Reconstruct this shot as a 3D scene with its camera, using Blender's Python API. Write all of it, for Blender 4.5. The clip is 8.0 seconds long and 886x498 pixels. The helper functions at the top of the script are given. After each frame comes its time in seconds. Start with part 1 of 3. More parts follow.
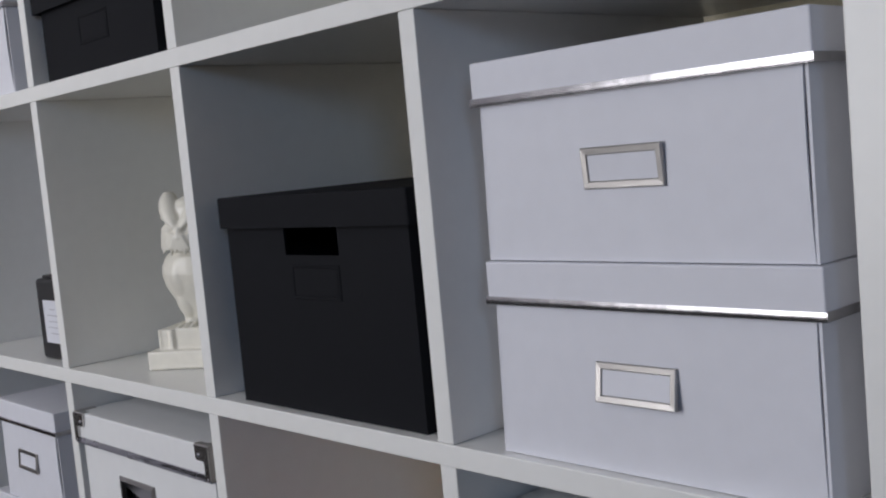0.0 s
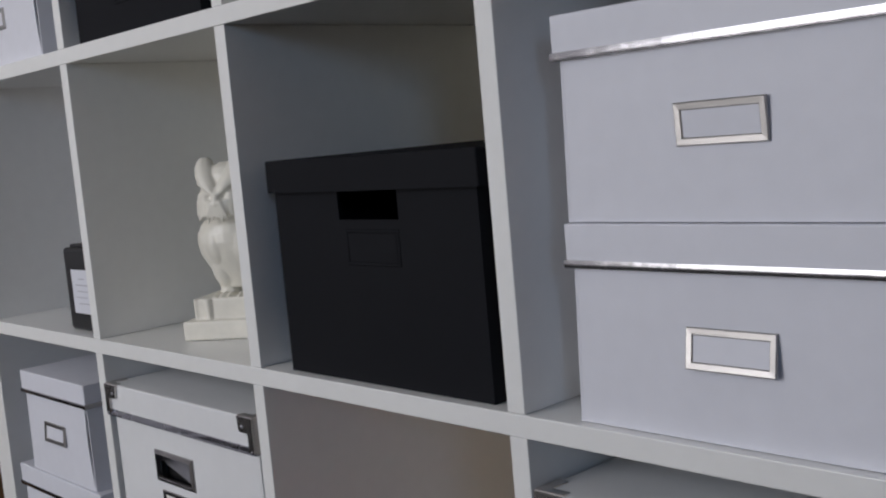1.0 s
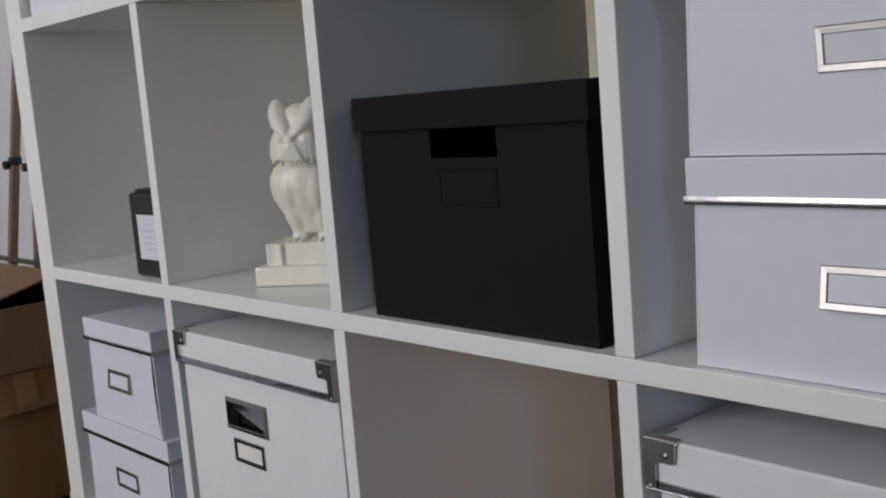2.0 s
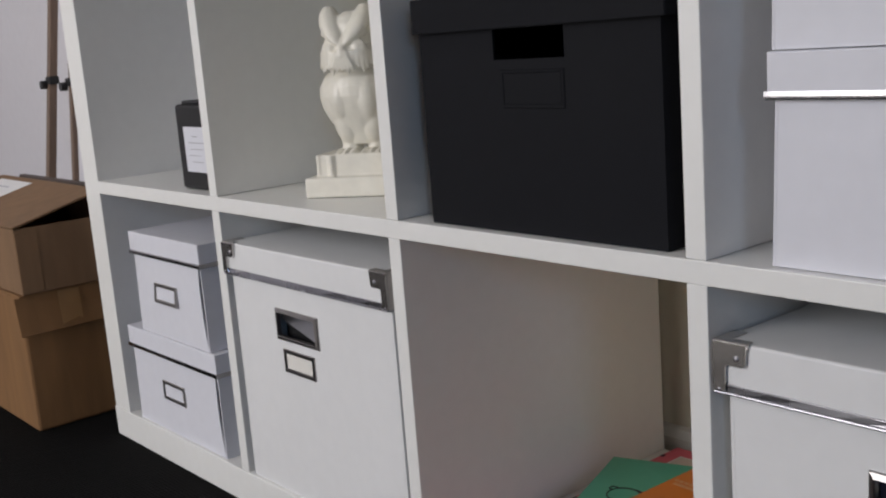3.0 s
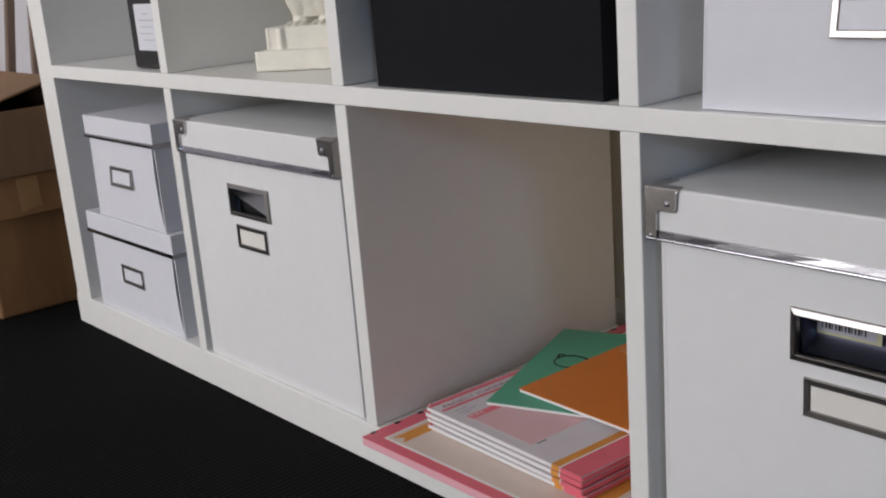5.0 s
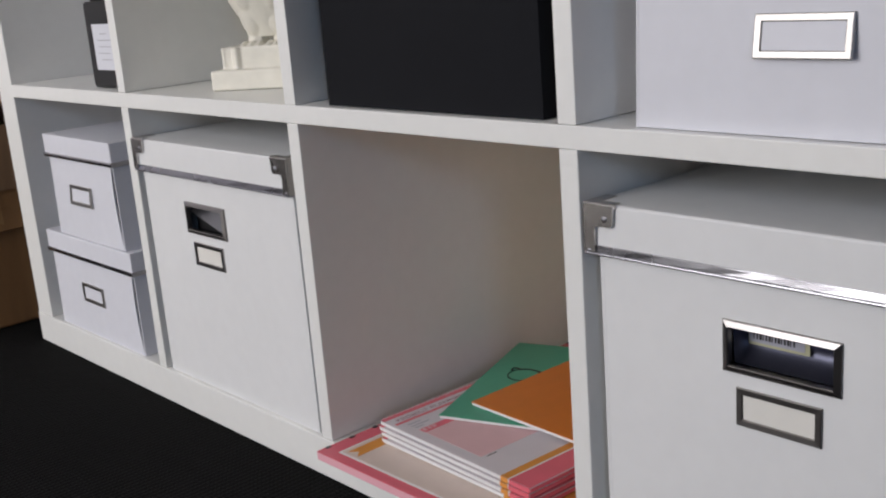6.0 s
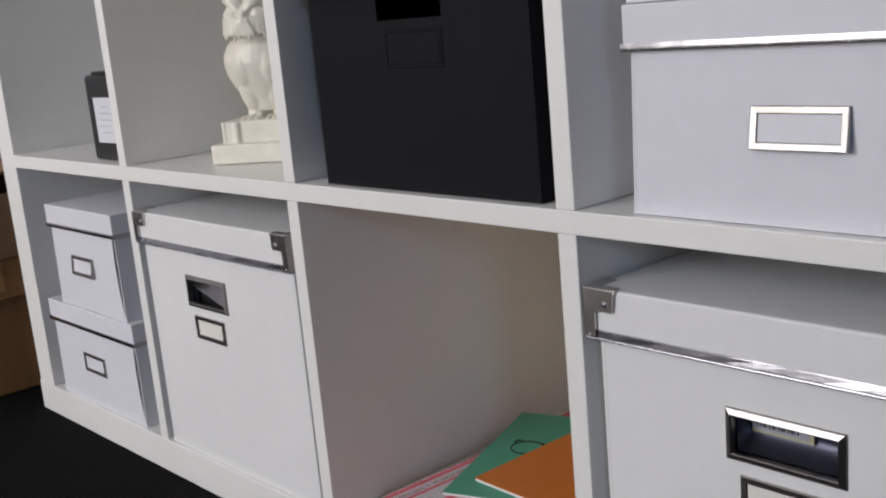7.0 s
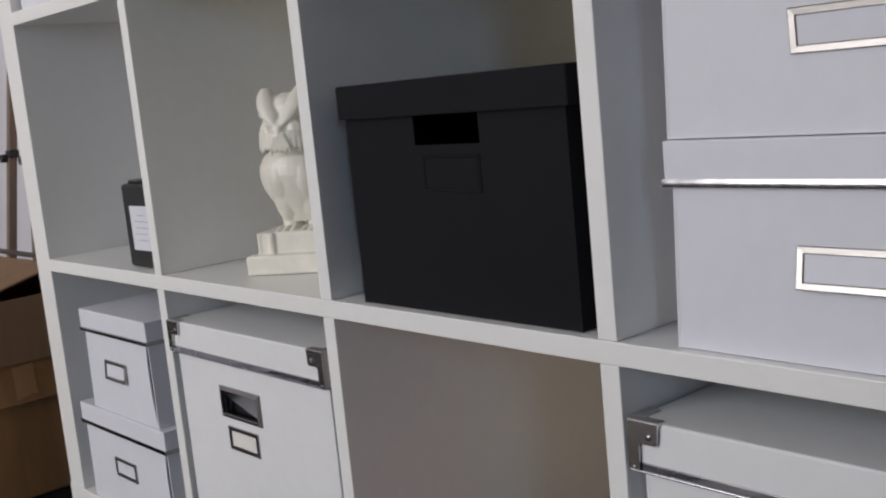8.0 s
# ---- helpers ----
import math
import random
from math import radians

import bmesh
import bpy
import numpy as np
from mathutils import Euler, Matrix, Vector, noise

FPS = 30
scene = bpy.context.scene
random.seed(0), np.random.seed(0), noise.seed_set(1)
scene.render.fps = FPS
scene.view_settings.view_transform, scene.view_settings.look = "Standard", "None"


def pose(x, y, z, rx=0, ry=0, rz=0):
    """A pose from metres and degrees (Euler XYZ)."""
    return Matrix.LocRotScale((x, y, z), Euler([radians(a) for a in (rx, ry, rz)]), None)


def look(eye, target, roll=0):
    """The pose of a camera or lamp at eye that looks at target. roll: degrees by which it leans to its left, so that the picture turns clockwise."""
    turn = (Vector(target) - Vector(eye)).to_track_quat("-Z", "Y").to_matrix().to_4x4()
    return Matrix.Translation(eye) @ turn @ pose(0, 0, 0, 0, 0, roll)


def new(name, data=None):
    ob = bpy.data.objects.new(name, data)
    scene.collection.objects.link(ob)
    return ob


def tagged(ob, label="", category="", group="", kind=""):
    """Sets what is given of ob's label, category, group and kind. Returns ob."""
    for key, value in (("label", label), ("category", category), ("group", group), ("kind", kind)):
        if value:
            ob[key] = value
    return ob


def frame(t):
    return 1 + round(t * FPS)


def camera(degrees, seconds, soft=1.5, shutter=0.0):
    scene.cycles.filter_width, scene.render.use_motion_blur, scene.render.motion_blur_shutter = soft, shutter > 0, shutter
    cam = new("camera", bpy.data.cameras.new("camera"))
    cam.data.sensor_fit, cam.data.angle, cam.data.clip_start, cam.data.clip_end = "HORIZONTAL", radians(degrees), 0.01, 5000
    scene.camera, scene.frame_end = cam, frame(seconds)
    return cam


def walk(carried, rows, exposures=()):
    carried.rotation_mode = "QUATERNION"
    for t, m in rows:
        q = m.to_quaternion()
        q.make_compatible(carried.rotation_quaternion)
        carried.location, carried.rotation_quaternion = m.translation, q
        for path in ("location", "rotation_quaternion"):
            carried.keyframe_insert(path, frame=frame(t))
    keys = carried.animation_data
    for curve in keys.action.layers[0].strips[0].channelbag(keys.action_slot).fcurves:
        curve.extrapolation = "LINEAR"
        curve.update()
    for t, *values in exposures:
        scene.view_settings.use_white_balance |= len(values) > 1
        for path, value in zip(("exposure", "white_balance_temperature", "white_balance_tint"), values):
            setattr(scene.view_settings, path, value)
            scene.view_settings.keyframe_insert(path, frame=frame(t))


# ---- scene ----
cam = camera(44.8, 8.0, soft=2.1)
PATH = [
    (0, (1.715, -0.546, 0.623), (0.245, 0.798, 0.447), -5.3),
    (0.5, (1.684, -0.561, 0.617), (0.227, 0.796, 0.427), -5.1),
    (1, (1.651, -0.567, 0.613), (0.189, 0.78, 0.397), -5.1),
    (1.5, (1.617, -0.579, 0.608), (0.143, 0.748, 0.359), -5.1),
    (1.7, (1.6045, -0.5845, 0.602), (0.122, 0.734, 0.345), -4.9),
    (2.8, (1.563, -0.608, 0.575), (0.053, 0.652, 0.208), -4.5),
    (3, (1.56, -0.612, 0.568), (0.048, 0.639, 0.178), -4.4),
    (3.5, (1.556, -0.616, 0.548), (0.047, 0.619, 0.102), -4.2),
    (4, (1.563, -0.616, 0.532), (0.065, 0.615, 0.041), -4.2),
    (4.5, (1.578, -0.611, 0.522), (0.096, 0.625, -0.004), -4.4),
    (4.7, (1.583, -0.606, 0.519), (0.106, 0.632, -0.016), -4.5),
    (5.8, (1.617, -0.595, 0.515), (0.169, 0.682, -0.007), -4.4),
    (6, (1.62, -0.593, 0.519), (0.176, 0.692, 0.007), -4.5),
    (6.5, (1.621, -0.585, 0.533), (0.175, 0.71, 0.051), -4.9),
    (7, (1.617, -0.582, 0.55), (0.158, 0.715, 0.114), -5.2),
    (7.5, (1.609, -0.581, 0.57), (0.131, 0.714, 0.2), -5.5),
    (8, (1.603, -0.582, 0.593), (0.106, 0.709, 0.292), -5.6),
]
EXPOSURES = [(0.0, -0.28, 6170, 10), (0.5, -0.37, 6200, 10), (1.0, -0.44, 6200, 10), (1.5, -0.44, 6250, 10), (3.0, -0.14, 6500, 10), (4.0, -0.055, 6550, 10),
             (4.5, -0.05, 6550, 10), (6.0, 0.04, 6500, 10), (7.0, -0.01, 6500, 10), (7.5, -0.13, 6500, 10), (8.0, -0.20, 6450, 10)]
walk(cam, [(t, look(eye, target, roll)) for t, eye, target, roll in PATH], EXPOSURES)

# ---- world, light, exposure ----
world = bpy.data.worlds.new("sky")
scene.world = world
world.use_nodes = True
wn = world.node_tree.nodes
sky = wn.new("ShaderNodeTexSky")
sky.sky_type, sky.sun_disc = "NISHITA", False
sky.sun_elevation, sky.sun_rotation = radians(40), radians(150)
world.node_tree.links.new(sky.outputs[0], wn["Background"].inputs[0])
wn["Background"].inputs[1].default_value = 0.1


def area_light(name, m, width, height, watts, colour):
    data = bpy.data.lights.new(name, "AREA")
    data.shape, data.size, data.size_y, data.energy, data.color = "RECTANGLE", width, height, watts, colour
    ob = new(name, data)
    ob.matrix_world = m
    return ob


# daylight that enters by the two windows of the room
area_light("window_light", look((-0.03, -2.97, 1.22), (-0.03, 0.0, 1.10)), 1.64, 2.18, 64, (1.0, 0.950, 0.932))
area_light("side_window_light", look((3.57, -1.90, 1.18), (0.9, 0.1, 0.5)), 0.36, 0.42, 8.0, (0.42, 0.65, 1.0))


# ---- materials ----
def material(name, colour, rough=0.5, metal=0.0, grain=60.0, vary=0.06, bump=0.02, bump_scale=400.0, stretch=(1, 1, 1),
             blotch=6.0, coat=0.0, spread=0.0, gloss=0.5):
    """A surface with broad stains, fine grain and fine relief; spread varies it from piece to piece."""
    m = bpy.data.materials.new(name)
    m.use_nodes = True
    n, l = m.node_tree.nodes, m.node_tree.links
    b = n["Principled BSDF"]
    b.inputs["Roughness"].default_value = rough
    b.inputs["Metallic"].default_value = metal
    b.inputs["Coat Weight"].default_value = coat
    b.inputs["Specular IOR Level"].default_value = gloss
    co = n.new("ShaderNodeTexCoord")
    mp = n.new("ShaderNodeMapping")
    mp.inputs["Scale"].default_value = stretch
    l.new(co.outputs["Object"], mp.inputs["Vector"])
    big, fine = n.new("ShaderNodeTexNoise"), n.new("ShaderNodeTexNoise")
    big.inputs["Scale"].default_value, big.inputs["Detail"].default_value = blotch, 4
    fine.inputs["Scale"].default_value, fine.inputs["Detail"].default_value = grain, 5
    l.new(mp.outputs[0], big.inputs["Vector"])
    l.new(mp.outputs[0], fine.inputs["Vector"])
    add = n.new("ShaderNodeMath")
    add.operation = "ADD"
    l.new(big.outputs[0], add.inputs[0])
    l.new(fine.outputs[0], add.inputs[1])
    ramp = n.new("ShaderNodeMapRange")
    ramp.inputs["From Min"].default_value, ramp.inputs["From Max"].default_value = 0.6, 1.4
    ramp.inputs["To Min"].default_value, ramp.inputs["To Max"].default_value = 1 - vary, 1 + vary
    l.new(add.outputs[0], ramp.inputs["Value"])
    value = ramp.outputs[0]
    if spread:
        info = n.new("ShaderNodeObjectInfo")
        r2 = n.new("ShaderNodeMapRange")
        r2.inputs["To Min"].default_value, r2.inputs["To Max"].default_value = 1 - spread, 1 + spread
        l.new(info.outputs["Random"], r2.inputs["Value"])
        mul = n.new("ShaderNodeMath")
        mul.operation = "MULTIPLY"
        l.new(value, mul.inputs[0])
        l.new(r2.outputs[0], mul.inputs[1])
        value = mul.outputs[0]
    mix = n.new("ShaderNodeVectorMath")
    mix.operation = "SCALE"
    mix.inputs[0].default_value = colour
    l.new(value, mix.inputs["Scale"])
    l.new(mix.outputs[0], b.inputs["Base Color"])
    rr = n.new("ShaderNodeMapRange")
    rr.inputs["From Min"].default_value, rr.inputs["From Max"].default_value = 0.3, 0.7
    rr.inputs["To Min"].default_value, rr.inputs["To Max"].default_value = max(0.02, rough * 0.95), min(1, rough * 1.05)
    l.new(big.outputs[0], rr.inputs["Value"])
    l.new(rr.outputs[0], b.inputs["Roughness"])
    if bump:
        relief = n.new("ShaderNodeTexNoise")
        relief.inputs["Scale"].default_value, relief.inputs["Detail"].default_value = bump_scale, 3
        l.new(mp.outputs[0], relief.inputs["Vector"])
        bp = n.new("ShaderNodeBump")
        bp.inputs["Strength"].default_value, bp.inputs["Distance"].default_value = bump, 0.002
        l.new(relief.outputs[0], bp.inputs["Height"])
        l.new(bp.outputs[0], b.inputs["Normal"])
    return m


LAMINATE = material("white_laminate", (0.868, 0.868, 0.846), 0.31, vary=0.025, bump=0.03, bump_scale=900)
WHITE_BOARD = material("white_paperboard", (0.735, 0.742, 0.80), 0.55, vary=0.03, bump=0.05, bump_scale=1100)
BIN_BOARD = material("white_bin_board", (0.795, 0.80, 0.805), 0.58, vary=0.025, bump=0.05, bump_scale=1100)
BLACK_BOARD = material("black_paperboard", (0.0070, 0.0076, 0.0103), 0.7, vary=0.12, bump=0.08, bump_scale=900, gloss=0.15)
BLACK_PLASTIC = material("black_plastic", (0.012, 0.012, 0.013), 0.42, vary=0.1)
CHROME = material("polished_steel", (0.42, 0.42, 0.46), 0.28, 1.0, vary=0.05, bump=0.25, bump_scale=30)
FOIL = material("chrome_foil", (0.50, 0.49, 0.51), 0.21, 1.0, vary=0.08, bump=0.6, bump_scale=22)
STEEL = material("brushed_steel", (0.40, 0.385, 0.375), 0.36, 1.0, vary=0.07, bump=0.05, bump_scale=700, stretch=(0.1, 1, 1))
BRACKET = material("polished_bracket_steel", (0.66, 0.63, 0.61), 0.27, 1.0, vary=0.08, bump=0.45, bump_scale=24)
NICKEL = material("dark_nickel", (0.34, 0.325, 0.32), 0.30, 1.0, vary=0.10)
CUP_STEEL = material("satin_cup_steel", (0.27, 0.27, 0.29), 0.33, 1.0, vary=0.06)
# darker copy of the cup steel, the sky's blue reflection put into its colour
CUP_SKY_STEEL = material("sky_tinted_cup_steel", (0.115, 0.12, 0.165), 0.46, 1.0, vary=0.08)
CARD = material("cream_card", (0.80, 0.78, 0.73), 0.7, vary=0.03)
CERAMIC = material("cream_glazed_ceramic", (0.82, 0.79, 0.695), 0.38, vary=0.06, blotch=30, coat=0.22, bump=0.16, bump_scale=90)
CARDBOARD = material("brown_cardboard", (0.215, 0.126, 0.066), 0.82, vary=0.20, grain=40, stretch=(1, 1, 0.15), bump=0.12, bump_scale=260)
OCHRE_BOARD = material("ochre_cardboard", (0.225, 0.115, 0.044), 0.8, vary=0.24, grain=40, stretch=(1, 1, 0.15), bump=0.12, bump_scale=260)
TAPE = material("brown_tape", (0.30, 0.165, 0.065), 0.4, vary=0.08)
PAPER = material("white_paper", (0.80, 0.80, 0.80), 0.75, vary=0.04, grain=300, stretch=(1, 1, 8))
PAINT = material("white_wall_paint", (0.70, 0.69, 0.73), 0.85, vary=0.03, bump=0.06, bump_scale=300, blotch=2)
WARM_BOUNCE_PAINT = material("warm_bounce_paint", (0.66, 0.475, 0.35), 0.85, vary=0.03, bump=0.06, bump_scale=300, blotch=2)
CREAM_BOUNCE_TINT = material("cream_bounce_tint", (0.80, 0.755, 0.61), 0.8, vary=0.03, bump=0.06, bump_scale=300, blotch=2)
SKIRTING = material("skirting_paint", (0.78, 0.77, 0.72), 0.45, vary=0.03)
PLASTER = material("ceiling_plaster", (0.78, 0.78, 0.77), 0.9, vary=0.03)
WOOD = material("brown_varnished_wood", (0.185, 0.125, 0.09), 0.42, vary=0.25, grain=30, stretch=(6, 6, 0.5))
DARK_WOOD = material("dark_stained_wood", (0.06, 0.042, 0.034), 0.45, vary=0.2, grain=30, stretch=(0.5, 6, 6))
PINK = material("pink_print", (0.76, 0.145, 0.195), 0.45, vary=0.05)
PALE_PINK = material("pale_pink_print", (0.77, 0.50, 0.52), 0.5, vary=0.04)
ROSE_EDGE = material("pale_pink_edge", (0.82, 0.42, 0.48), 0.6, vary=0.05, grain=300, stretch=(1, 1, 8))
BEIGE = material("beige_print", (0.72, 0.60, 0.53), 0.5, vary=0.05)
GREY_PRINT = material("pale_grey_print", (0.69, 0.645, 0.68), 0.45, vary=0.04)
AMBER = material("orange_print", (0.74, 0.31, 0.055), 0.5, vary=0.06)
GREEN = material("green_cover", (0.085, 0.39, 0.25), 0.4, vary=0.06)
ORANGE = material("orange_cover", (0.70, 0.205, 0.026), 0.42, vary=0.06)
BLACK_INK = material("black_ink", (0.015, 0.014, 0.014), 0.6)
RED_INK = material("dark_red_ink", (0.30, 0.10, 0.13), 0.6)
PEACH_INK = material("peach_ink", (0.72, 0.36, 0.17), 0.6)
GREY_INK = material("grey_ink", (0.46, 0.46, 0.50), 0.6)
# both sticker colours are lowered to hold the shade inside the pull's cup
SHADED_YELLOW_CARD = material("shaded_yellow_sticker", (0.48, 0.47, 0.30), 0.6)
SHADED_STICKER_PRINT = material("shaded_sticker_print", (0.40, 0.40, 0.46), 0.6)
WIRE = material("black_wire", (0.02, 0.02, 0.02), 0.35)


def carpet_material():
    m = material("black_loop_carpet", (0.0034, 0.0033, 0.0033), 0.95, vary=0.35, grain=500, blotch=3, bump=0)
    n, l = m.node_tree.nodes, m.node_tree.links
    co = n.new("ShaderNodeTexCoord")
    heights = []
    for axis, period in (("X", 0.0075), ("Y", 0.0052)):
        w = n.new("ShaderNodeTexWave")
        w.bands_direction = axis
        w.inputs["Scale"].default_value = 0.314 / period
        w.inputs["Distortion"].default_value = 1.2
        w.inputs["Detail"].default_value = 2
        w.inputs["Detail Scale"].default_value = 3
        l.new(co.outputs["Object"], w.inputs["Vector"])
        heights.append(w)
    mul = n.new("ShaderNodeMath")
    mul.operation = "MULTIPLY"
    l.new(heights[0].outputs[1], mul.inputs[0])
    l.new(heights[1].outputs[1], mul.inputs[1])
    bp = n.new("ShaderNodeBump")
    bp.inputs["Strength"].default_value, bp.inputs["Distance"].default_value = 0.7, 0.003
    l.new(mul.outputs[0], bp.inputs["Height"])
    l.new(bp.outputs[0], n["Principled BSDF"].inputs["Normal"])
    n["Principled BSDF"].inputs["Specular IOR Level"].default_value = 0.12
    return m


CARPET = carpet_material()


# ---- mesh helpers ----
def box(bm, x0, x1, y0, y1, z0, z1, bevel=0.0, segments=2):
    """A box between the given faces, with its edges rounded by bevel."""
    m = Matrix.Translation(((x0 + x1) / 2, (y0 + y1) / 2, (z0 + z1) / 2)) @ Matrix.Diagonal((x1 - x0, y1 - y0, z1 - z0, 1))
    verts = bmesh.ops.create_cube(bm, size=1, matrix=m)["verts"]
    if bevel:
        edges = list({e for v in verts for e in v.link_edges})
        bmesh.ops.bevel(bm, geom=edges, offset=bevel, segments=segments, affect="EDGES", profile=0.5)
    return bm


def solid(*boxes, bevel=0.0, segments=2):
    bm = bmesh.new()
    for b in boxes:
        box(bm, *b, bevel=bevel, segments=segments)
    return bm


def prism(bm, outline, thickness, place):
    """A flat outline in x and z, given a thickness along y and set at the pose place."""
    front = [bm.verts.new(place @ Vector((x, 0, z))) for x, z in outline]
    back = [bm.verts.new(place @ Vector((x, thickness, z))) for x, z in outline]
    bm.faces.new(front)
    bm.faces.new(back[::-1])
    for i in range(len(front)):
        j = (i + 1) % len(front)
        bm.faces.new((front[j], front[i], back[i], back[j]))
    bmesh.ops.recalc_face_normals(bm, faces=bm.faces)
    return bm


def ring_frame(bm, x0, x1, z0, z1, border, y_front, y_back, lip=0.0):
    """A rectangular frame in x and z with a sloping inner lip, facing -y."""
    def loop(inset, y):
        return [bm.verts.new((x, y, z)) for x, z in ((x0 + inset, z0 + inset), (x1 - inset, z0 + inset), (x1 - inset, z1 - inset), (x0 + inset, z1 - inset))]
    loops = [loop(0, y_back), loop(0, y_front + 0.0007), loop(0.0007, y_front), loop(border - 0.0008, y_front + lip), loop(border, y_front + lip + 0.001), loop(border, y_back)]
    for a, b in zip(loops, loops[1:]):
        for i in range(4):
            j = (i + 1) % 4
            bm.faces.new((a[i], a[j], b[j], b[i]))
    bmesh.ops.recalc_face_normals(bm, faces=bm.faces)
    return bm


def loft(bm, rings, segments=24):
    """A closed skin over elliptic rings (x, y, z, rx, ry)."""
    rows = []
    for x, y, z, rx, ry in rings:
        rows.append([bm.verts.new((x + rx * math.cos(2 * math.pi * k / segments), y + ry * math.sin(2 * math.pi * k / segments), z)) for k in range(segments)])
    for a, b in zip(rows, rows[1:]):
        for k in range(segments):
            j = (k + 1) % segments
            bm.faces.new((a[k], a[j], b[j], b[k]))
    bm.faces.new(rows[0][::-1])
    bm.faces.new(rows[-1])
    return bm


def ball(bm, x, y, z, rx, ry, rz, turn=(0, 0, 0), segments=16):
    m = pose(x, y, z, *turn) @ Matrix.Diagonal((rx, ry, rz, 1))
    bmesh.ops.create_uvsphere(bm, u_segments=segments, v_segments=max(8, segments // 2), radius=1, matrix=m)
    return bm


def rod(bm, a, b, r, segments=12, r2=None):
    a, b = Vector(a), Vector(b)
    m = Matrix.Translation((a + b) / 2) @ (b - a).to_track_quat("Z", "Y").to_matrix().to_4x4()
    bmesh.ops.create_cone(bm, cap_ends=True, segments=segments, radius1=r, radius2=r if r2 is None else r2, depth=(b - a).length, matrix=m)
    return bm


def link_mesh(name, bm, mat, smooth=False):
    me = bpy.data.meshes.new(name)
    bm.to_mesh(me)
    bm.free()
    me.materials.append(mat)
    if smooth:
        for p in me.polygons:
            p.use_smooth = True
    return new(name, me)


def part(name, bm, mat, parent, label="", smooth=False):
    """Links a bmesh as one mesh under a thing or a part."""
    ob = link_mesh(name, bm, mat, smooth)
    ob.parent = parent
    if label:
        ob["label"] = label
    return ob


def thing(name, m, label, category, group="", kind=""):
    ob = new(name)
    ob.empty_display_size = 0.05
    ob.matrix_world = m
    return tagged(ob, label, category, group, kind)


def structure(name, bm, mat, label, category):
    return tagged(link_mesh(name, bm, mat), label, category, kind="structure")


def text_mesh(words, size):
    cu = bpy.data.curves.new("words", "FONT")
    cu.body, cu.size, cu.align_x = words, size, "LEFT"
    ob = new("words", cu)
    me = bpy.data.meshes.new_from_object(ob.evaluated_get(bpy.context.evaluated_depsgraph_get()))
    bpy.data.objects.remove(ob)
    bm = bmesh.new()
    bm.from_mesh(me)
    return bm


# ---- the room ----
WALL_Y = 0.422
structure("floor", solid((-2.4, 3.7, -3.1, 0.5, -0.06, 0.0)), CARPET, "black looped office carpet with fine ribs", "floor")
structure("wall_north", solid((-2.4, 0.39, WALL_Y, WALL_Y + 0.12, 0, 2.6)), PAINT, "plain white painted wall behind the easel", "wall")
# same wall in a second tone; its cream puts warm bounce into the cells
structure("wall_north_behind_shelf", solid((0.39, 3.7, WALL_Y, WALL_Y + 0.12, 0, 2.6)), CREAM_BOUNCE_TINT, "wall behind the shelf unit, tinted cream for warm bounce", "wall")
structure("wall_west", solid((-2.5, -2.4, -3.1, 0.54, 0, 2.6)), PAINT, "plain white painted side wall", "wall")
structure("wall_south", solid((-2.4, -0.85, -3.1, -3.0, 0, 2.6), (0.79, 3.7, -3.1, -3.0, 0, 2.6), (-0.85, 0.79, -3.1, -3.0, 0, 0.12), (-0.85, 0.79, -3.1, -3.0, 2.33, 2.6)),
          PAINT, "white painted wall with a tall glazed opening", "wall")
# unseen wall; its beige is chosen to bounce warm light into the cells
structure("wall_east", solid((3.6, 3.7, -3.0, -2.1, 0, 2.6), (3.6, 3.7, -1.7, 0.42, 0, 2.6), (3.6, 3.7, -2.1, -1.7, 0, 0.96), (3.6, 3.7, -2.1, -1.7, 1.40, 2.6)), WARM_BOUNCE_PAINT, "unseen wall with a window opening, beige to bounce warm light", "wall")
structure("ceiling", solid((-2.5, 3.7, -3.1, 0.54, 2.6, 2.7)), PLASTER, "plain white plaster ceiling", "ceiling")
bm = bmesh.new()
prism(bm, [(0, 0), (0.014, 0), (0.014, 0.052), (0.009, 0.062), (0, 0.064)], 5.9, pose(-2.395, WALL_Y - 0.0005, 0, 0, 0, -90))
structure("baseboard", bm, SKIRTING, "low cream painted skirting board along the wall", "baseboard")


# ---- the shelf unit ----
SIDE, CELL, DIV, FOOT, DEEP = 0.050, 0.335, 0.018, 0.045, 0.385
WIDE = 2 * SIDE + 4 * CELL + 3 * DIV - 0.001
HIGH = FOOT + 4 * CELL + 3 * DIV + 0.05


def left_of(k):
    """x of the left face of the cell in column k."""
    return SIDE + k * (CELL + DIV)


def floor_of(r):
    """z of the floor of the cell in row r."""
    return FOOT + r * (CELL + DIV)


shelf = thing("shelf_unit", pose(0, 0, 0), "white laminate cube shelf unit with four columns, open at the back", "shelf")
part("bottom_panel", solid((-0.002, WIDE + 0.002, -0.001, DEEP, 0, FOOT), bevel=0.0012), LAMINATE, shelf)
part("top_panel", solid((-0.002, WIDE + 0.002, -0.001, DEEP, HIGH - 0.05, HIGH), bevel=0.0012), LAMINATE, shelf)
for x in (0, WIDE - SIDE):
    part("side_panel", solid((x, x + SIDE, 0, DEEP, FOOT + 0.0003, HIGH - 0.0503), bevel=0.0012), LAMINATE, shelf)
for r in range(1, 4):
    z = floor_of(r)
    part("shelf_board", solid((SIDE + 0.0002, WIDE - SIDE - 0.0002, -0.0004, DEEP, z - DIV, z), bevel=0.0009), LAMINATE, shelf)
div = None
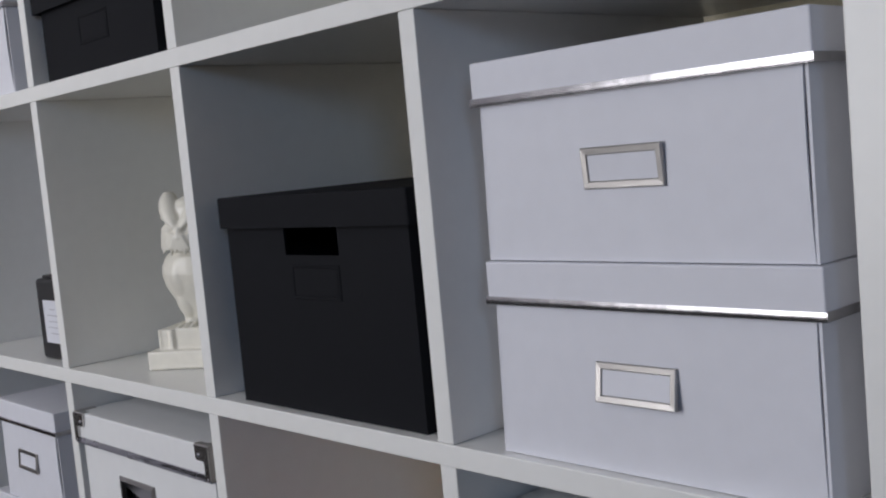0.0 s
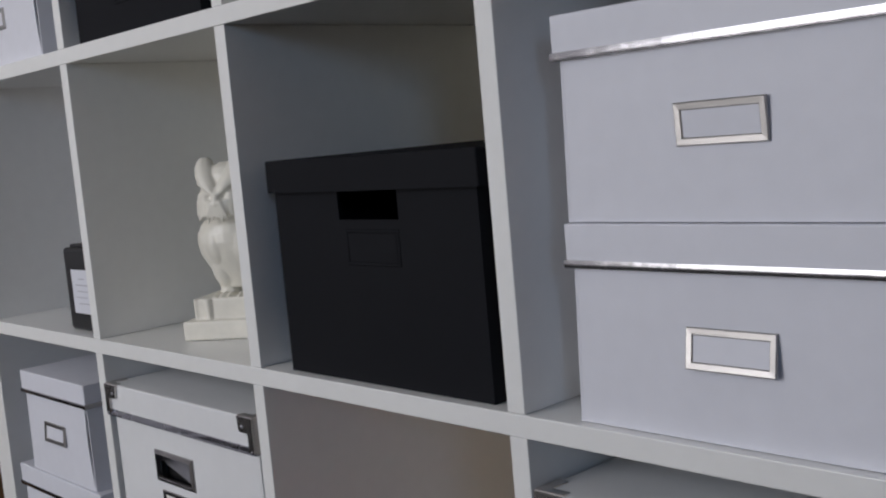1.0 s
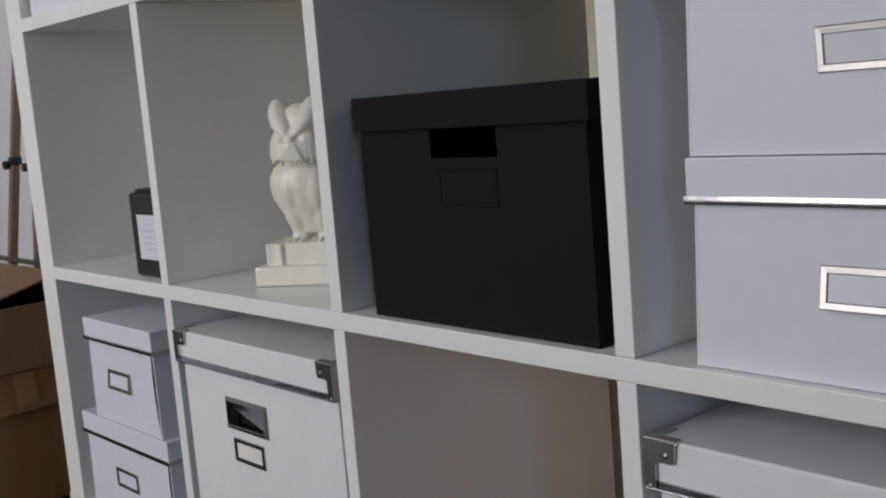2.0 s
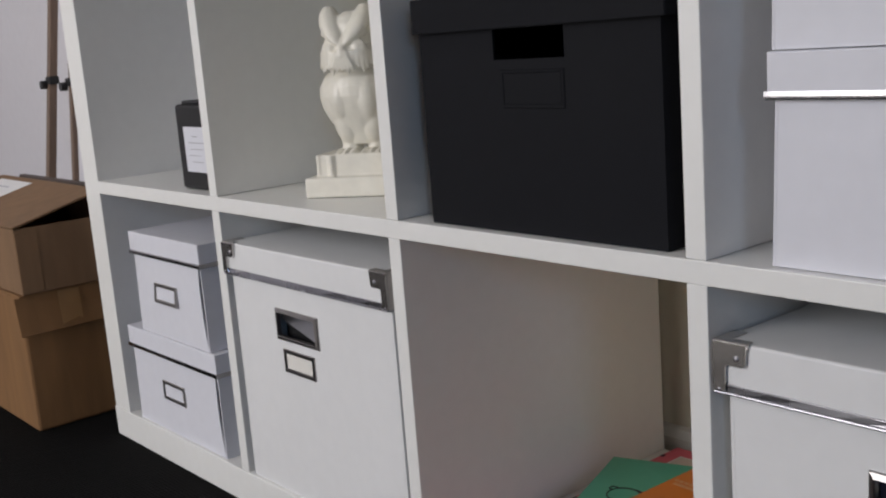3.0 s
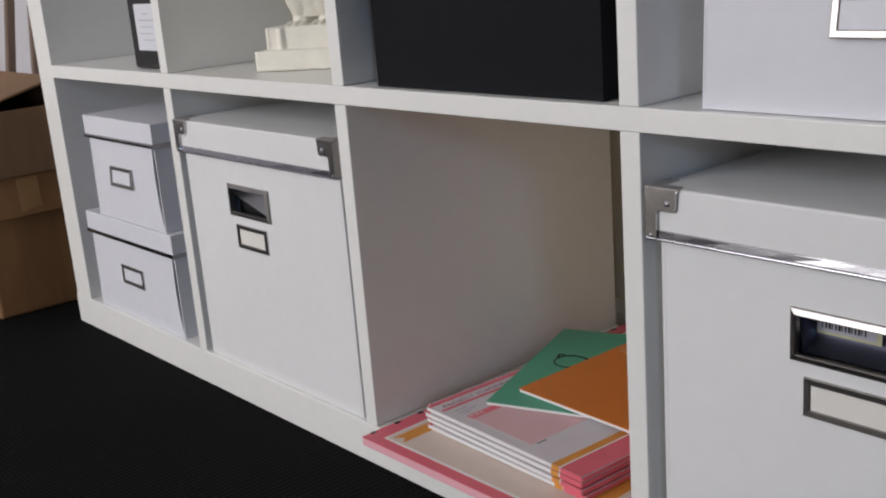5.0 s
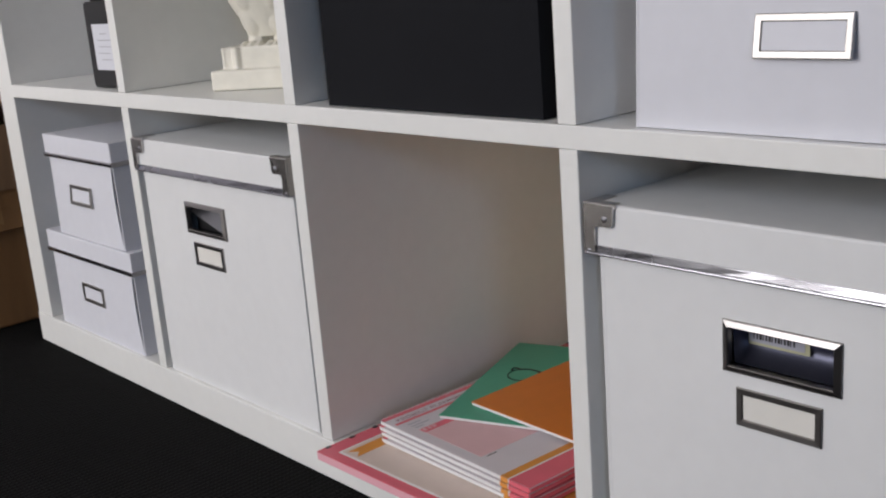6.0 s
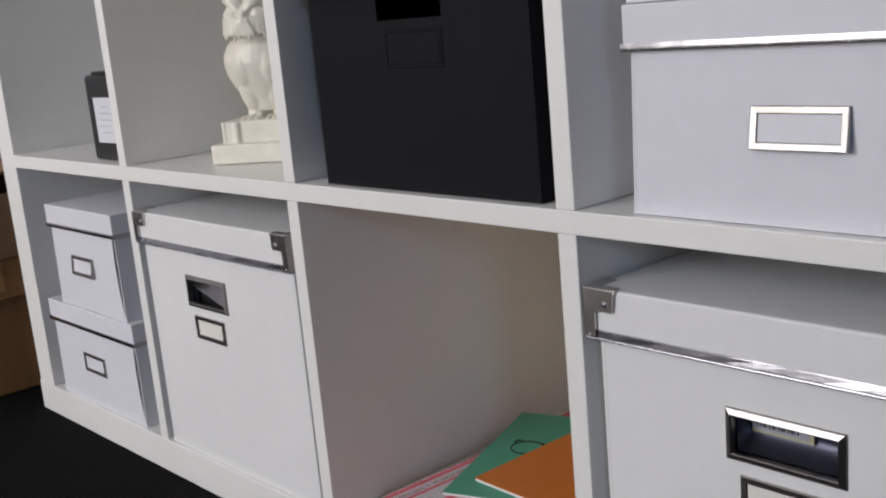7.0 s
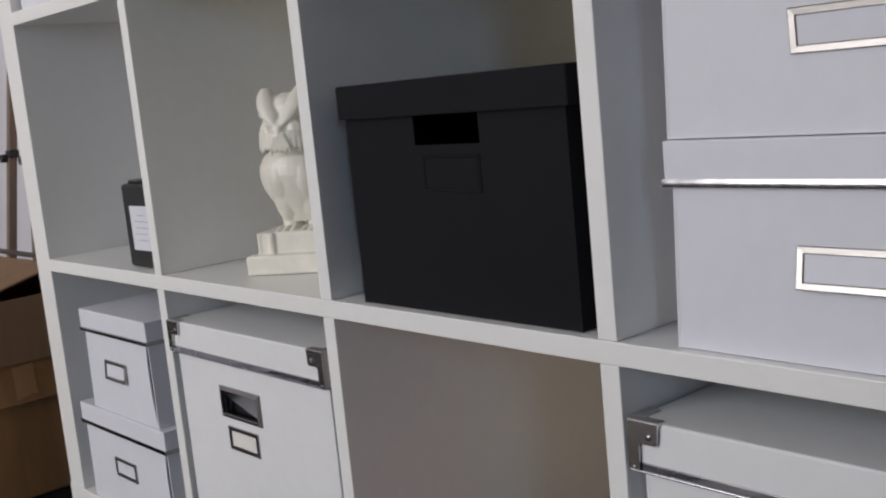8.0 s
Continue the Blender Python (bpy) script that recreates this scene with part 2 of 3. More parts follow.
for r in range(4):
    for k in range(1, 4):
        x, z = left_of(k), floor_of(r)
        if div is None:
            div = part("divider", solid((-DIV, 0, 0.0002, DEEP - 0.001, 0.0002, CELL - 0.0002), bevel=0.0009), LAMINATE, shelf)
            div.location = (x, 0, z)
        else:
            d = new("divider", div.data)
            d.parent, d.location = shelf, (x, 0, z)


# ---- boxes ----
def bowed_plate(x0, x1, z0, z1, y0, y1, bow, hole=None):
    """An upright board whose right-hand edge bows inwards; hole: an opening (x0, x1, z0, z1) through it."""
    bm = bmesh.new()
    if hole:
        a, b, c, d = hole
        for piece in ((x0, a, z0, z1), (b, x1, z0, z1), (a, b, z0, c), (a, b, d, z1)):
            box(bm, piece[0], piece[1], y0, y1, piece[2], piece[3])
        bmesh.ops.remove_doubles(bm, verts=bm.verts, dist=1e-5)
        return bm
    steps = 12
    edge = [(x1 - bow * math.sin(math.pi * k / steps) ** 0.8, z0 + (z1 - z0) * k / steps) for k in range(steps + 1)]
    return prism(bm, [(x0, z0)] + edge + [(x0, z1)], y1 - y0, pose(0, y0, 0))


def tray(x0, x1, y0, y1, z0, z1, t=0.002):
    """Two side walls and a back wall folded from one board."""
    bm = bmesh.new()
    outline = [(x0, y0), (x0, y1), (x1, y1), (x1, y0), (x1 - t, y0), (x1 - t, y1 - t), (x0 + t, y1 - t), (x0 + t, y0)]
    return prism(bm, [(x, -y) for x, y in outline], z1 - z0, pose(0, 0, z0, 90))


def lid_shell(x0, x1, y0, y1, z0, z1, t=0.002, bevel=0.0014):
    """A lid: a slightly crowned top with four rims, hollow below."""
    bm = bmesh.new()
    outer = [(x0, y0), (x1, y0), (x1, y1), (x0, y1)]
    inner = [(x0 + t, y0 + t), (x1 - t, y0 + t), (x1 - t, y1 - t), (x0 + t, y1 - t)]
    def ring(pts, z):
        return [bm.verts.new((x, y, z)) for x, y in pts]
    a, b, c, d = ring(outer, z0), ring(outer, z1), ring(inner, z0), ring(inner, z1 - t)
    for p, q in ((a, b), (d, c), (c, a)):
        for i in range(4):
            j = (i + 1) % 4
            bm.faces.new((p[i], p[j], q[j], q[i]))
    bm.faces.new(b)
    bm.faces.new(d[::-1])
    bmesh.ops.recalc_face_normals(bm, faces=bm.faces)
    top = [e for e in bm.edges if all(v in b for v in e.verts)] + [e for e in bm.edges if (e.verts[0] in a and e.verts[1] in b) or (e.verts[0] in b and e.verts[1] in a)]
    bmesh.ops.bevel(bm, geom=top, offset=bevel, segments=3, affect="EDGES", profile=0.5)
    return bm


def trim_band(x0, x1, y0, y1, profile):
    """A metal band round a lid's rim: profile points (outwards, z) swept round the rectangle with mitred corners."""
    bm = bmesh.new()
    loops = [[bm.verts.new(v) for v in ((x0 - o, y0 - o, z), (x1 + o, y0 - o, z), (x1 + o, y1 + o, z), (x0 - o, y1 + o, z))] for o, z in profile]
    for a, b in zip(loops, loops[1:]):
        for i in range(4):
            j = (i + 1) % 4
            bm.faces.new((a[i], a[j], b[j], b[i]))
    bmesh.ops.recalc_face_normals(bm, faces=bm.faces)
    return bm


def twisted_band(x0, x1, y0, y1, z0, z1, start, end):
    """A beaded band round a lid whose front run twists slightly from one end to the other."""
    bm = bmesh.new()
    spots = [(x0, y1, start), (x0, y0, start)]
    spots += [(x0 + (x1 - x0) * k / 14, y0, start + (end - start) * k / 14 + 0.00022 * math.sin(2.3 * k)) for k in range(1, 14)]
    spots += [(x1, y0, end), (x1, y1, end)]
    loops = []
    for i, (x, y, lean) in enumerate(spots):
        dx = -1 if i < 2 else (1 if i > len(spots) - 3 else 0)
        dy = 0 if i in (0, len(spots) - 1) else -1
        loops.append([bm.verts.new((x + dx * o, y + dy * o, z)) for o, z in beaded(z0, z1, lean)])
    for a, b in zip(loops, loops[1:]):
        for k in range(len(a) - 1):
            bm.faces.new((a[k], b[k], b[k + 1], a[k + 1]))
    bmesh.ops.recalc_face_normals(bm, faces=bm.faces)
    return bm


def crowned(z0, z1, rise):
    """A shallow convex profile."""
    return [(0.0, z0)] + [(0.0010 + rise * math.sin(math.pi * k / 6), z0 + (z1 - z0) * k / 6) for k in range(7)] + [(0.0, z1)]


def beaded(z0, z1, lean=0.0):
    """A flat strip with a rounded bead along its lower edge; lean: how far its foot stands out past its top."""
    r = 0.0014
    bead = [(0.0008 + r * math.sin(math.pi * k / 6), z0 + r - r * math.cos(math.pi * k / 6)) for k in range(7)]
    return [(0.0, z0)] + bead + [(0.0011 + lean / 2, z0 + 2.1 * r), (0.0011 - lean / 2, z1 - 0.0008), (0.0004, z1), (0.0, z1)]


def label_holder(parent, x0, x1, z0, z1, y, border, metal, card=CARD, look_label="brushed steel label frame", tilt=0.0):
    y -= abs(math.sin(radians(tilt))) * (z1 - z0) / 2
    fr = part("label_frame", ring_frame(bmesh.new(), x0, x1, z0, z1, border, y - 0.0022, y, 0.0002), metal, parent, look_label)
    cd = part("label_card", solid((x0 + border, x1 - border, y - 0.0009, y - 0.0001, z0 + border, z1 - border)), card, fr, "blank paper label")
    for o in (fr, cd):
        o.data.transform(pose(0, y, (z0 + z1) / 2, -tilt) @ pose(0, -y, -(z0 + z1) / 2))
    return fr


def storage_box(m, wide, label, height=0.1435, deep=0.33, group="", frame_x=None, frame_w=0.065, frame_metal=None, bow=0.003, trim_metal=None, frame_z=0.049, tilt=0.0, flare=0.0):
    """A white paperboard box with a lid, a metal band round the lid's rim and a label frame. Its base stands at the lid's left front corner."""
    b = thing("storage_box", m, label, "storage box", group)
    in_ = 0.005
    lid_z = height - 0.0305
    body = part("body", tray(in_, wide - in_, 0.004, deep - in_, 0.0004, height - 0.006), WHITE_BOARD, b)
    part("bottom", solid((in_ + 0.0022, wide - in_ - 0.0022, 0.0065, deep - in_ - 0.0022, 0.0004, 0.0024)), WHITE_BOARD, b)
    front = part("front_panel", bowed_plate(in_ + 0.0022, wide - in_ - 0.0023, 0.0006, height - 0.006, 0.004, 0.006, bow), WHITE_BOARD, b)
    # the board walls stand a little wider at the foot
    for o in (body, front):
        for v in o.data.vertices:
            if v.co.x < wide / 2:
                v.co.x -= flare * (1 - v.co.z / height)
    if bow > 0.0012:
        # black strip put behind the seam in place of its deep shade
        part("seam_shade", solid((wide - in_ - 0.016, wide - in_ - 0.0024, 0.0066, 0.0080, 0.003, height - 0.008)), BLACK_BOARD, b, "black strip standing for the shade in the open seam")
    lid = part("lid", lid_shell(0, wide, 0, deep, lid_z, height), WHITE_BOARD, b)
    part("metal_trim", trim_band(0, wide, 0, deep, crowned(lid_z - 0.0006, lid_z + 0.0050, 0.0003)), trim_metal or FOIL, lid, "shiny chrome band")
    fx = wide * 0.5 - frame_w * 0.5 if frame_x is None else frame_x
    label_holder(b, fx, fx + frame_w, frame_z, frame_z + 0.0275, 0.004, 0.0052, frame_metal or STEEL, WHITE_BOARD, tilt=tilt)
    return b


def bin_box(m, label, group, shift=0.0, twist=(0.0, 0.0), scoop=0.0, low=0.0):
    """A large square filing bin with a lid, steel corner brackets, a recessed steel pull and a label frame."""
    b = thing("filing_bin", m, label, "storage bin", group)
    wide, deep, top = 0.328, 0.374, 0.2985 - low
    x0, x1, yb = 0.009, 0.3255, 0.006
    hx0, hx1, hz0, hz1 = 0.1185 + shift, 0.1970 + shift, 0.1965 - 1.5 * low, 0.2270 - 1.5 * low
    part("body", tray(x0, x1, yb, deep - 0.006, 0.0004, top - 0.01, 0.003), BIN_BOARD, b)
    part("front_panel", bowed_plate(x0 + 0.0032, x1 - 0.0032, 0.0006, top - 0.01, yb, yb + 0.003, 0, (hx0, hx1, hz0, hz1)), BIN_BOARD, b)
    lz = top - 0.0385
    lid = part("lid", lid_shell(0.002, wide - 0.002, 0.002, deep, lz, top, 0.003, 0.002), BIN_BOARD, b)
    part("metal_trim", twisted_band(0.002, wide - 0.002, 0.002, deep, lz - 0.001, lz + 0.007, *twist), CHROME, lid, "polished chrome band")
    for side in (-1, 1):
        bm = bmesh.new()
        edge = 0.0 if side < 0 else wide
        s = -side
        r = 0.0032
        corner = [(0.0265 - r + r * math.cos(-math.pi / 2 * k / 4), top - 0.0165 + r + r * math.sin(-math.pi / 2 * k / 4)) for k in range(5)]
        throat = [(0.0098 + 0.003 - 0.003 * math.sin(math.pi / 2 * k / 4), top - 0.0195 + 0.003 * math.cos(math.pi / 2 * k / 4)) for k in range(5)]
        outline = [(0, top - 0.0002), (0.0275, top - 0.0002)] + corner + throat + [(0.0098, lz + 0.002), (0, lz + 0.002)]
        pts = [(edge + s * x, z) for x, z in outline]
        prism(bm, pts, 0.0014, pose(0, -0.0008, 0))
        # rolled upper edge
        roll = [(-0.0008 + 0.0030 * (1 - math.cos(math.pi / 2 * k / 5)), top - 0.0018 + 0.0030 * math.sin(math.pi / 2 * k / 5)) for k in range(6)]
        ends = [[bm.verts.new((edge + s * x, y, z)) for y, z in roll + [(0.0022, top - 0.0008), (0.0006, top - 0.0018)]] for x in (0, 0.0285)]
        for i in range(8):
            j = (i + 1) % 8
            bm.faces.new((ends[0][i], ends[0][j], ends[1][j], ends[1][i]))
        bm.faces.new(ends[0][::-1])
        bm.faces.new(ends[1])
        a, c = sorted((edge, edge + s * 0.0014))
        box(bm, a, c, 0.001, 0.029, top - 0.0165, top + 0.0008, bevel=0.0003, segments=1)
        box(bm, a, c, 0.001, 0.011, lz, top - 0.016)
        # top flange: a short tab and a narrow tongue along the side
        a, c = sorted((edge, edge + s * 0.0275))
        box(bm, a, c, 0.0022, 0.0085, top, top + 0.0011, bevel=0.0003, segments=1)
        a, c = sorted((edge, edge + s * 0.0105))
        box(bm, a, c, 0.0086, 0.027, top, top + 0.0011, bevel=0.0003, segments=1)
        bmesh.ops.recalc_face_normals(bm, faces=bm.faces)
        part("corner_bracket", bm, BRACKET, lid, "brushed steel corner bracket")
    for cx, cz, r in ((0.0195, top - 0.0105, 0.0024), (wide - 0.0195, top - 0.0105, 0.0024), (0.0045, lz + 0.003, 0.0017), (wide - 0.0045, lz + 0.003, 0.0017)):
        part("rivet", ball(bmesh.new(), cx, -0.0006, cz, r, r * 0.6, r, segments=12), CHROME, lid, "small domed rivet", True)
    pull = part("handle", ring_frame(bmesh.new(), hx0 - 0.004, hx1 + 0.004, hz0 - 0.0035, hz1 + 0.0035, 0.0052, yb - 0.0020, yb + 0.002, -0.0016), NICKEL, b, "dark polished steel pull frame")
    bm = bmesh.new()
    rows = []
    for k in range(25):
        a = k / 24
        row = []
        for i in range(13):
            u = i / 12
            drop, far = a, math.sin(math.pi * (0.02 + 0.93 * a)) ** 0.8
            if scoop:
                # tongue comes forward to a lip slanted to shape a diagonal highlight, open below
                drop, far = a * min(1.0, 0.26 + scoop * u), 0.5 * (1 - 0.93 * a ** 1.6)
            row.append(bm.verts.new((hx0 + 0.001 + (hx1 - hx0 - 0.002) * u, yb + 0.0015 + 0.019 * far, hz1 - 0.001 - (hz1 - hz0 - 0.002) * drop)))
        rows.append(row)
    for p, q in zip(rows, rows[1:]):
        for i in range(12):
            bm.faces.new((p[i], p[i + 1], q[i + 1], q[i]))
    for i in () if scoop else (0, 12):
        bm.faces.new([r[i] for r in rows])
    part("finger_cup", bm, CUP_STEEL if scoop else CUP_SKY_STEEL, pull, "curved steel cup behind the pull", True)
    if scoop:
        # added plate; its black stands for the shade inside the bin
        part("pull_shade", solid((hx0 - 0.004, hx1 + 0.004, yb + 0.0125, yb + 0.0140, hz0 - 0.004, hz1 + 0.004)), BLACK_PLASTIC, pull, "black plate added to stand for the shade inside the pull")
    label_holder(b, 0.1250 + shift, 0.1880 + shift, 0.155 - 1.5 * low, 0.183 - 1.5 * low, yb, 0.0052, NICKEL, CARD, "dark steel label frame")
    return b


def black_box(m, label, wide, height, lid_h, hole=None, plate=None, deep=0.33, lid_left=0.0):
    b = thing("storage_box", m, label, "storage box")
    in_ = 0.010
    part("body", tray(in_, wide - in_, 0.008, deep - 0.01, 0.0004, height - 0.004, 0.003), BLACK_BOARD, b)
    part("front_panel", bowed_plate(in_ + 0.003, wide - in_ - 0.003, 0.0006, height - 0.004, 0.008, 0.011, 0, hole) if hole else
         bowed_plate(in_ + 0.003, wide - in_ - 0.003, 0.0006, height - 0.004, 0.008, 0.011, 0.0), BLACK_BOARD, b)
    part("lid", lid_shell(lid_left, wide, 0, deep, height - lid_h, height, 0.003, 0.002), BLACK_BOARD, b)
    if plate:
        x0, x1, z0, z1 = plate
        fr = part("label_frame", ring_frame(bmesh.new(), x0, x1, z0, z1, 0.0035, 0.0071, 0.008, 0.0002), BLACK_BOARD, b, "black label frame")
        part("label_card", solid((x0 + 0.004, x1 - 0.004, 0.0076, 0.0079, z0 + 0.004, z1 - 0.004)), BLACK_BOARD, fr)
    return b


Z1, Z2, Z3 = floor_of(0), floor_of(1), floor_of(2)
pair = "pair of white boxes stacked in one compartment"
storage_box(pose(1.1565, 0.005, Z2), 0.2645, "white paperboard storage box with chrome trim, lower of a stack", group=pair, frame_x=0.0950, bow=0.0014, tilt=8, flare=0.005)
storage_box(pose(1.1570, 0.0055, Z2 + 0.1437), 0.2650, "white paperboard storage box with chrome trim, on another box", group=pair, frame_x=0.0962, bow=0.0017, tilt=-4, flare=0.004)
small = "small white boxes in the corner compartment"
storage_box(pose(0.0845, 0.000, Z1), 0.2615, "white paperboard lidded box with a bowed front seam", group=small, frame_x=0.0910, frame_w=0.0650, bow=0.007, flare=0.004)
storage_box(pose(0.1325, -0.001, Z1 + 0.1437), 0.204, "smaller white lidded box standing on another white box", deep=0.27, group=small, frame_x=0.0595, frame_w=0.0650, bow=0.007, tilt=5, flare=0.006)
storage_box(pose(0.0525, 0.0095, Z3), 0.2655, "white lidded storage box with a curved front seam", frame_x=0.09, bow=0.007)
bins = "large white filing bins"
bin_box(pose(0.4040, -0.002, Z1), "large white filing bin with steel corners, pull and label frame", bins, -0.0135, (0.0016, 0.0002), 0.74)
bin_d = bin_box(pose(1.1130, 0.000, Z1), "large white filing bin with a barcode sticker inside its pull", bins, 0.0, (-0.0001, 0.0012), 0.0, 0.0022)
black_box(pose(0.7875, 0.002, Z2), "tall black paperboard box with lid and handle slot", 0.291, 0.2020, 0.030, (0.1057, 0.1865, 0.1460, 0.1710), (0.113, 0.1855, 0.106, 0.1378), lid_left=0.009)
black_box(pose(0.415, 0.003, Z3), "low black paperboard box with lid on the upper shelf", 0.296, 0.116, 0.032, None, (0.108, 0.181, 0.034, 0.067))

# sticker with bars in the second bin's cup, colours lowered for the shade there
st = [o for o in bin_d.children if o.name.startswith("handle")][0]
part("sticker", solid((0.1235, 0.1690, 0.0232, 0.0236, 0.2055, 0.2225)), SHADED_YELLOW_CARD, st, "pale yellow sticker with a barcode, darkened as in shade")
part("sticker_face", solid((0.1240, 0.1655, 0.0229, 0.02315, 0.2075, 0.2220)), SHADED_STICKER_PRINT, st, "white printed area, darkened as in shade")
for k in range(14):
    w = 0.0006 + 0.0009 * ((k * 7) % 3) / 2
    x = 0.1275 + k * 0.0023
    box_bm = solid((x, x + w, 0.0225, 0.02285, 0.2100, 0.2170))
    part("barcode_bar", box_bm, BLACK_INK, st)


# ---- the owl statue ----
def owl_statue(m):
    bm = bmesh.new()
    # two stacked books as a plinth
    box(bm, -0.062, 0.062, -0.045, 0.045, 0.0, 0.006, 0.0015)
    box(bm, -0.059, 0.059, -0.042, 0.042, 0.004, 0.018, 0.001)
    box(bm, -0.062, 0.062, -0.045, 0.045, 0.0055, 0.0225, 0.0015)
    box(bm, -0.049, 0.050, -0.036, 0.036, 0.0215, 0.0475, 0.0015)
    rod(bm, (-0.031, -0.036, 0.0225), (-0.031, -0.036, 0.0475), 0.0042)
    rod(bm, (-0.047, -0.034, 0.0225), (-0.047, -0.034, 0.0475), 0.003)
    # legs and claws
    for x in (-0.0155, 0.0155):
        loft(bm, [(x, -0.004, 0.046, 0.013, 0.014), (x, -0.004, 0.056, 0.0115, 0.0125), (x, -0.004, 0.068, 0.014, 0.015), (x * 1.1, -0.003, 0.085, 0.021, 0.022)])
        for dx in (-0.009, 0.0, 0.009):
            ball(bm, x + dx, -0.021, 0.0485, 0.0038, 0.0105, 0.0042)
            ball(bm, x + dx, -0.031, 0.0465, 0.0022, 0.004, 0.004)
    # pear-shaped body with smooth folded wings
    loft(bm, [(0, -0.001, 0.056, 0.021, 0.016), (0, -0.001, 0.068, 0.0255, 0.021), (0, -0.002, 0.082, 0.0385, 0.028), (0, -0.003, 0.097, 0.0460, 0.034),
              (0, -0.004, 0.111, 0.0485, 0.037), (0, -0.005, 0.122, 0.0470, 0.036), (0, -0.005, 0.132, 0.038, 0.033), (0, -0.005, 0.142, 0.027, 0.026)], 36)
    for s in (-1, 1):
        ball(bm, s * 0.0145, -0.021, 0.112, 0.0175, 0.0195, 0.029, segments=24)
        ball(bm, s * 0.0150, -0.011, 0.092, 0.0185, 0.0175, 0.036, segments=24)
        ball(bm, s * 0.0300, -0.003, 0.114, 0.0135, 0.029, 0.024, (0, s * 10, 0), 24)
    # head, turned a little
    hx, hy = -0.003, -0.010
    loft(bm, [(hx, hy, 0.137, 0.026, 0.024), (hx, hy, 0.144, 0.0325, 0.030), (hx, hy, 0.156, 0.0335, 0.031), (hx, hy, 0.170, 0.0325, 0.030), (hx, hy, 0.182, 0.028, 0.026), (hx, hy, 0.191, 0.019, 0.018)], 32)
    # full forehead between the ears, and a smooth facial mask
    loft(bm, [(hx + 0.002, hy - 0.006, 0.178, 0.024, 0.022), (hx + 0.003, hy - 0.007, 0.190, 0.021, 0.019), (hx + 0.004, hy - 0.008, 0.198, 0.015, 0.014), (hx + 0.004, hy - 0.008, 0.203, 0.007, 0.007)], 28)
    ball(bm, hx, hy - 0.010, 0.157, 0.0345, 0.0245, 0.0185, segments=28)
    for s in (-1, 1):
        ball(bm, hx + s * 0.0150, hy - 0.0270, 0.1640, 0.0110, 0.0050, 0.0090, segments=20)
        ball(bm, hx + s * 0.0150, hy - 0.0310, 0.1645, 0.0050, 0.0022, 0.0050)
        # rounded ear tufts that sweep up from the brow
        loft(bm, [(hx + s * 0.005, hy - 0.033, 0.168, 0.004, 0.004), (hx + s * 0.0105, hy - 0.028, 0.176, 0.0100, 0.0075), (hx + s * 0.0160, hy - 0.020, 0.187, 0.0128, 0.0112),
                  (hx + s * 0.0195, hy - 0.014, 0.197, 0.0118, 0.0116), (hx + s * 0.0208, hy - 0.010, 0.2045, 0.0094, 0.0098), (hx + s * 0.0210, hy - 0.009, 0.2095, 0.0050, 0.0054)], 20)
        # brow ridge from the ear down to the beak
        rod(bm, (hx + s * 0.003, hy - 0.0345, 0.167), (hx + s * 0.026, hy - 0.021, 0.181), 0.0022, 10, 0.0032)
    # beard of pointed feathers that fans out from the beak
    for k in range(19):
        a = radians(180 + 10 * k)
        mid = math.sin(math.pi * k / 18)
        low = 0.1470 - 0.0075 * mid - 0.0026 * ((k * 2) % 3)
        rod(bm, (hx + 0.0285 * math.cos(a), hy - 0.008 + 0.0245 * math.sin(a), 0.1600), (hx + 0.0350 * math.cos(a), hy - 0.008 + 0.0285 * math.sin(a), low), 0.0056, 8, 0.0012)
    for k in range(7):
        x = 0.0042 * (k - 3)
        rod(bm, (hx + 0.35 * x, hy - 0.0365, 0.158), (hx + x, hy - 0.0375, 0.1385 + 0.0012 * abs(k - 3)), 0.0036, 8, 0.0010)
    # grooves of the folded wings: raised long feathers down each side
    for s in (-1, 1):
        for k in range(3):
            x = s * (0.030 + 0.005 * k)
            rod(bm, (x, -0.021 + 0.006 * k, 0.117), (x * 0.62, -0.016 + 0.005 * k, 0.076), 0.0058, 10, 0.0035)
    loft(bm, [(hx, hy - 0.035, 0.150, 0.001, 0.001), (hx, hy - 0.037, 0.155, 0.0038, 0.004), (hx, hy - 0.033, 0.165, 0.005, 0.006), (hx, hy - 0.028, 0.175, 0.0025, 0.004)], 12)
    bmesh.ops.recalc_face_normals(bm, faces=bm.faces)
    ob = link_mesh("owl_statue", bm, CERAMIC, True)
    rm = ob.modifiers.new("merge", "REMESH")
    rm.mode, rm.voxel_size, rm.use_smooth_shade = "VOXEL", 0.0013, True
    sm = ob.modifiers.new("soften", "SMOOTH")
    sm.factor, sm.iterations = 0.5, 3
    ob.matrix_world = m
    return tagged(ob, "cream glazed ceramic owl statue perched on two books", "statue")


owl_statue(pose(0.564, 0.112, Z2 + 0.0005, 0, 0, 33))

# ---- small black carton in the corner compartment ----
cb = thing("black_carton", pose(0.279, 0.020, Z2), "small black carton with a rounded top and white label", "carton")
part("body", solid((-0.001, 0.098, 0, 0.07, 0.0003, 0.1085), bevel=0.005, segments=3), BLACK_PLASTIC, cb)
part("cap", solid((0.007, 0.091, 0.007, 0.063, 0.1080, 0.1125), bevel=0.002), BLACK_PLASTIC, cb)
lb = part("label", solid((0.0195, 0.084, -0.0008, 0.0005, 0.0235, 0.0805)), WHITE_BOARD, cb, "white paper label with faint small print")
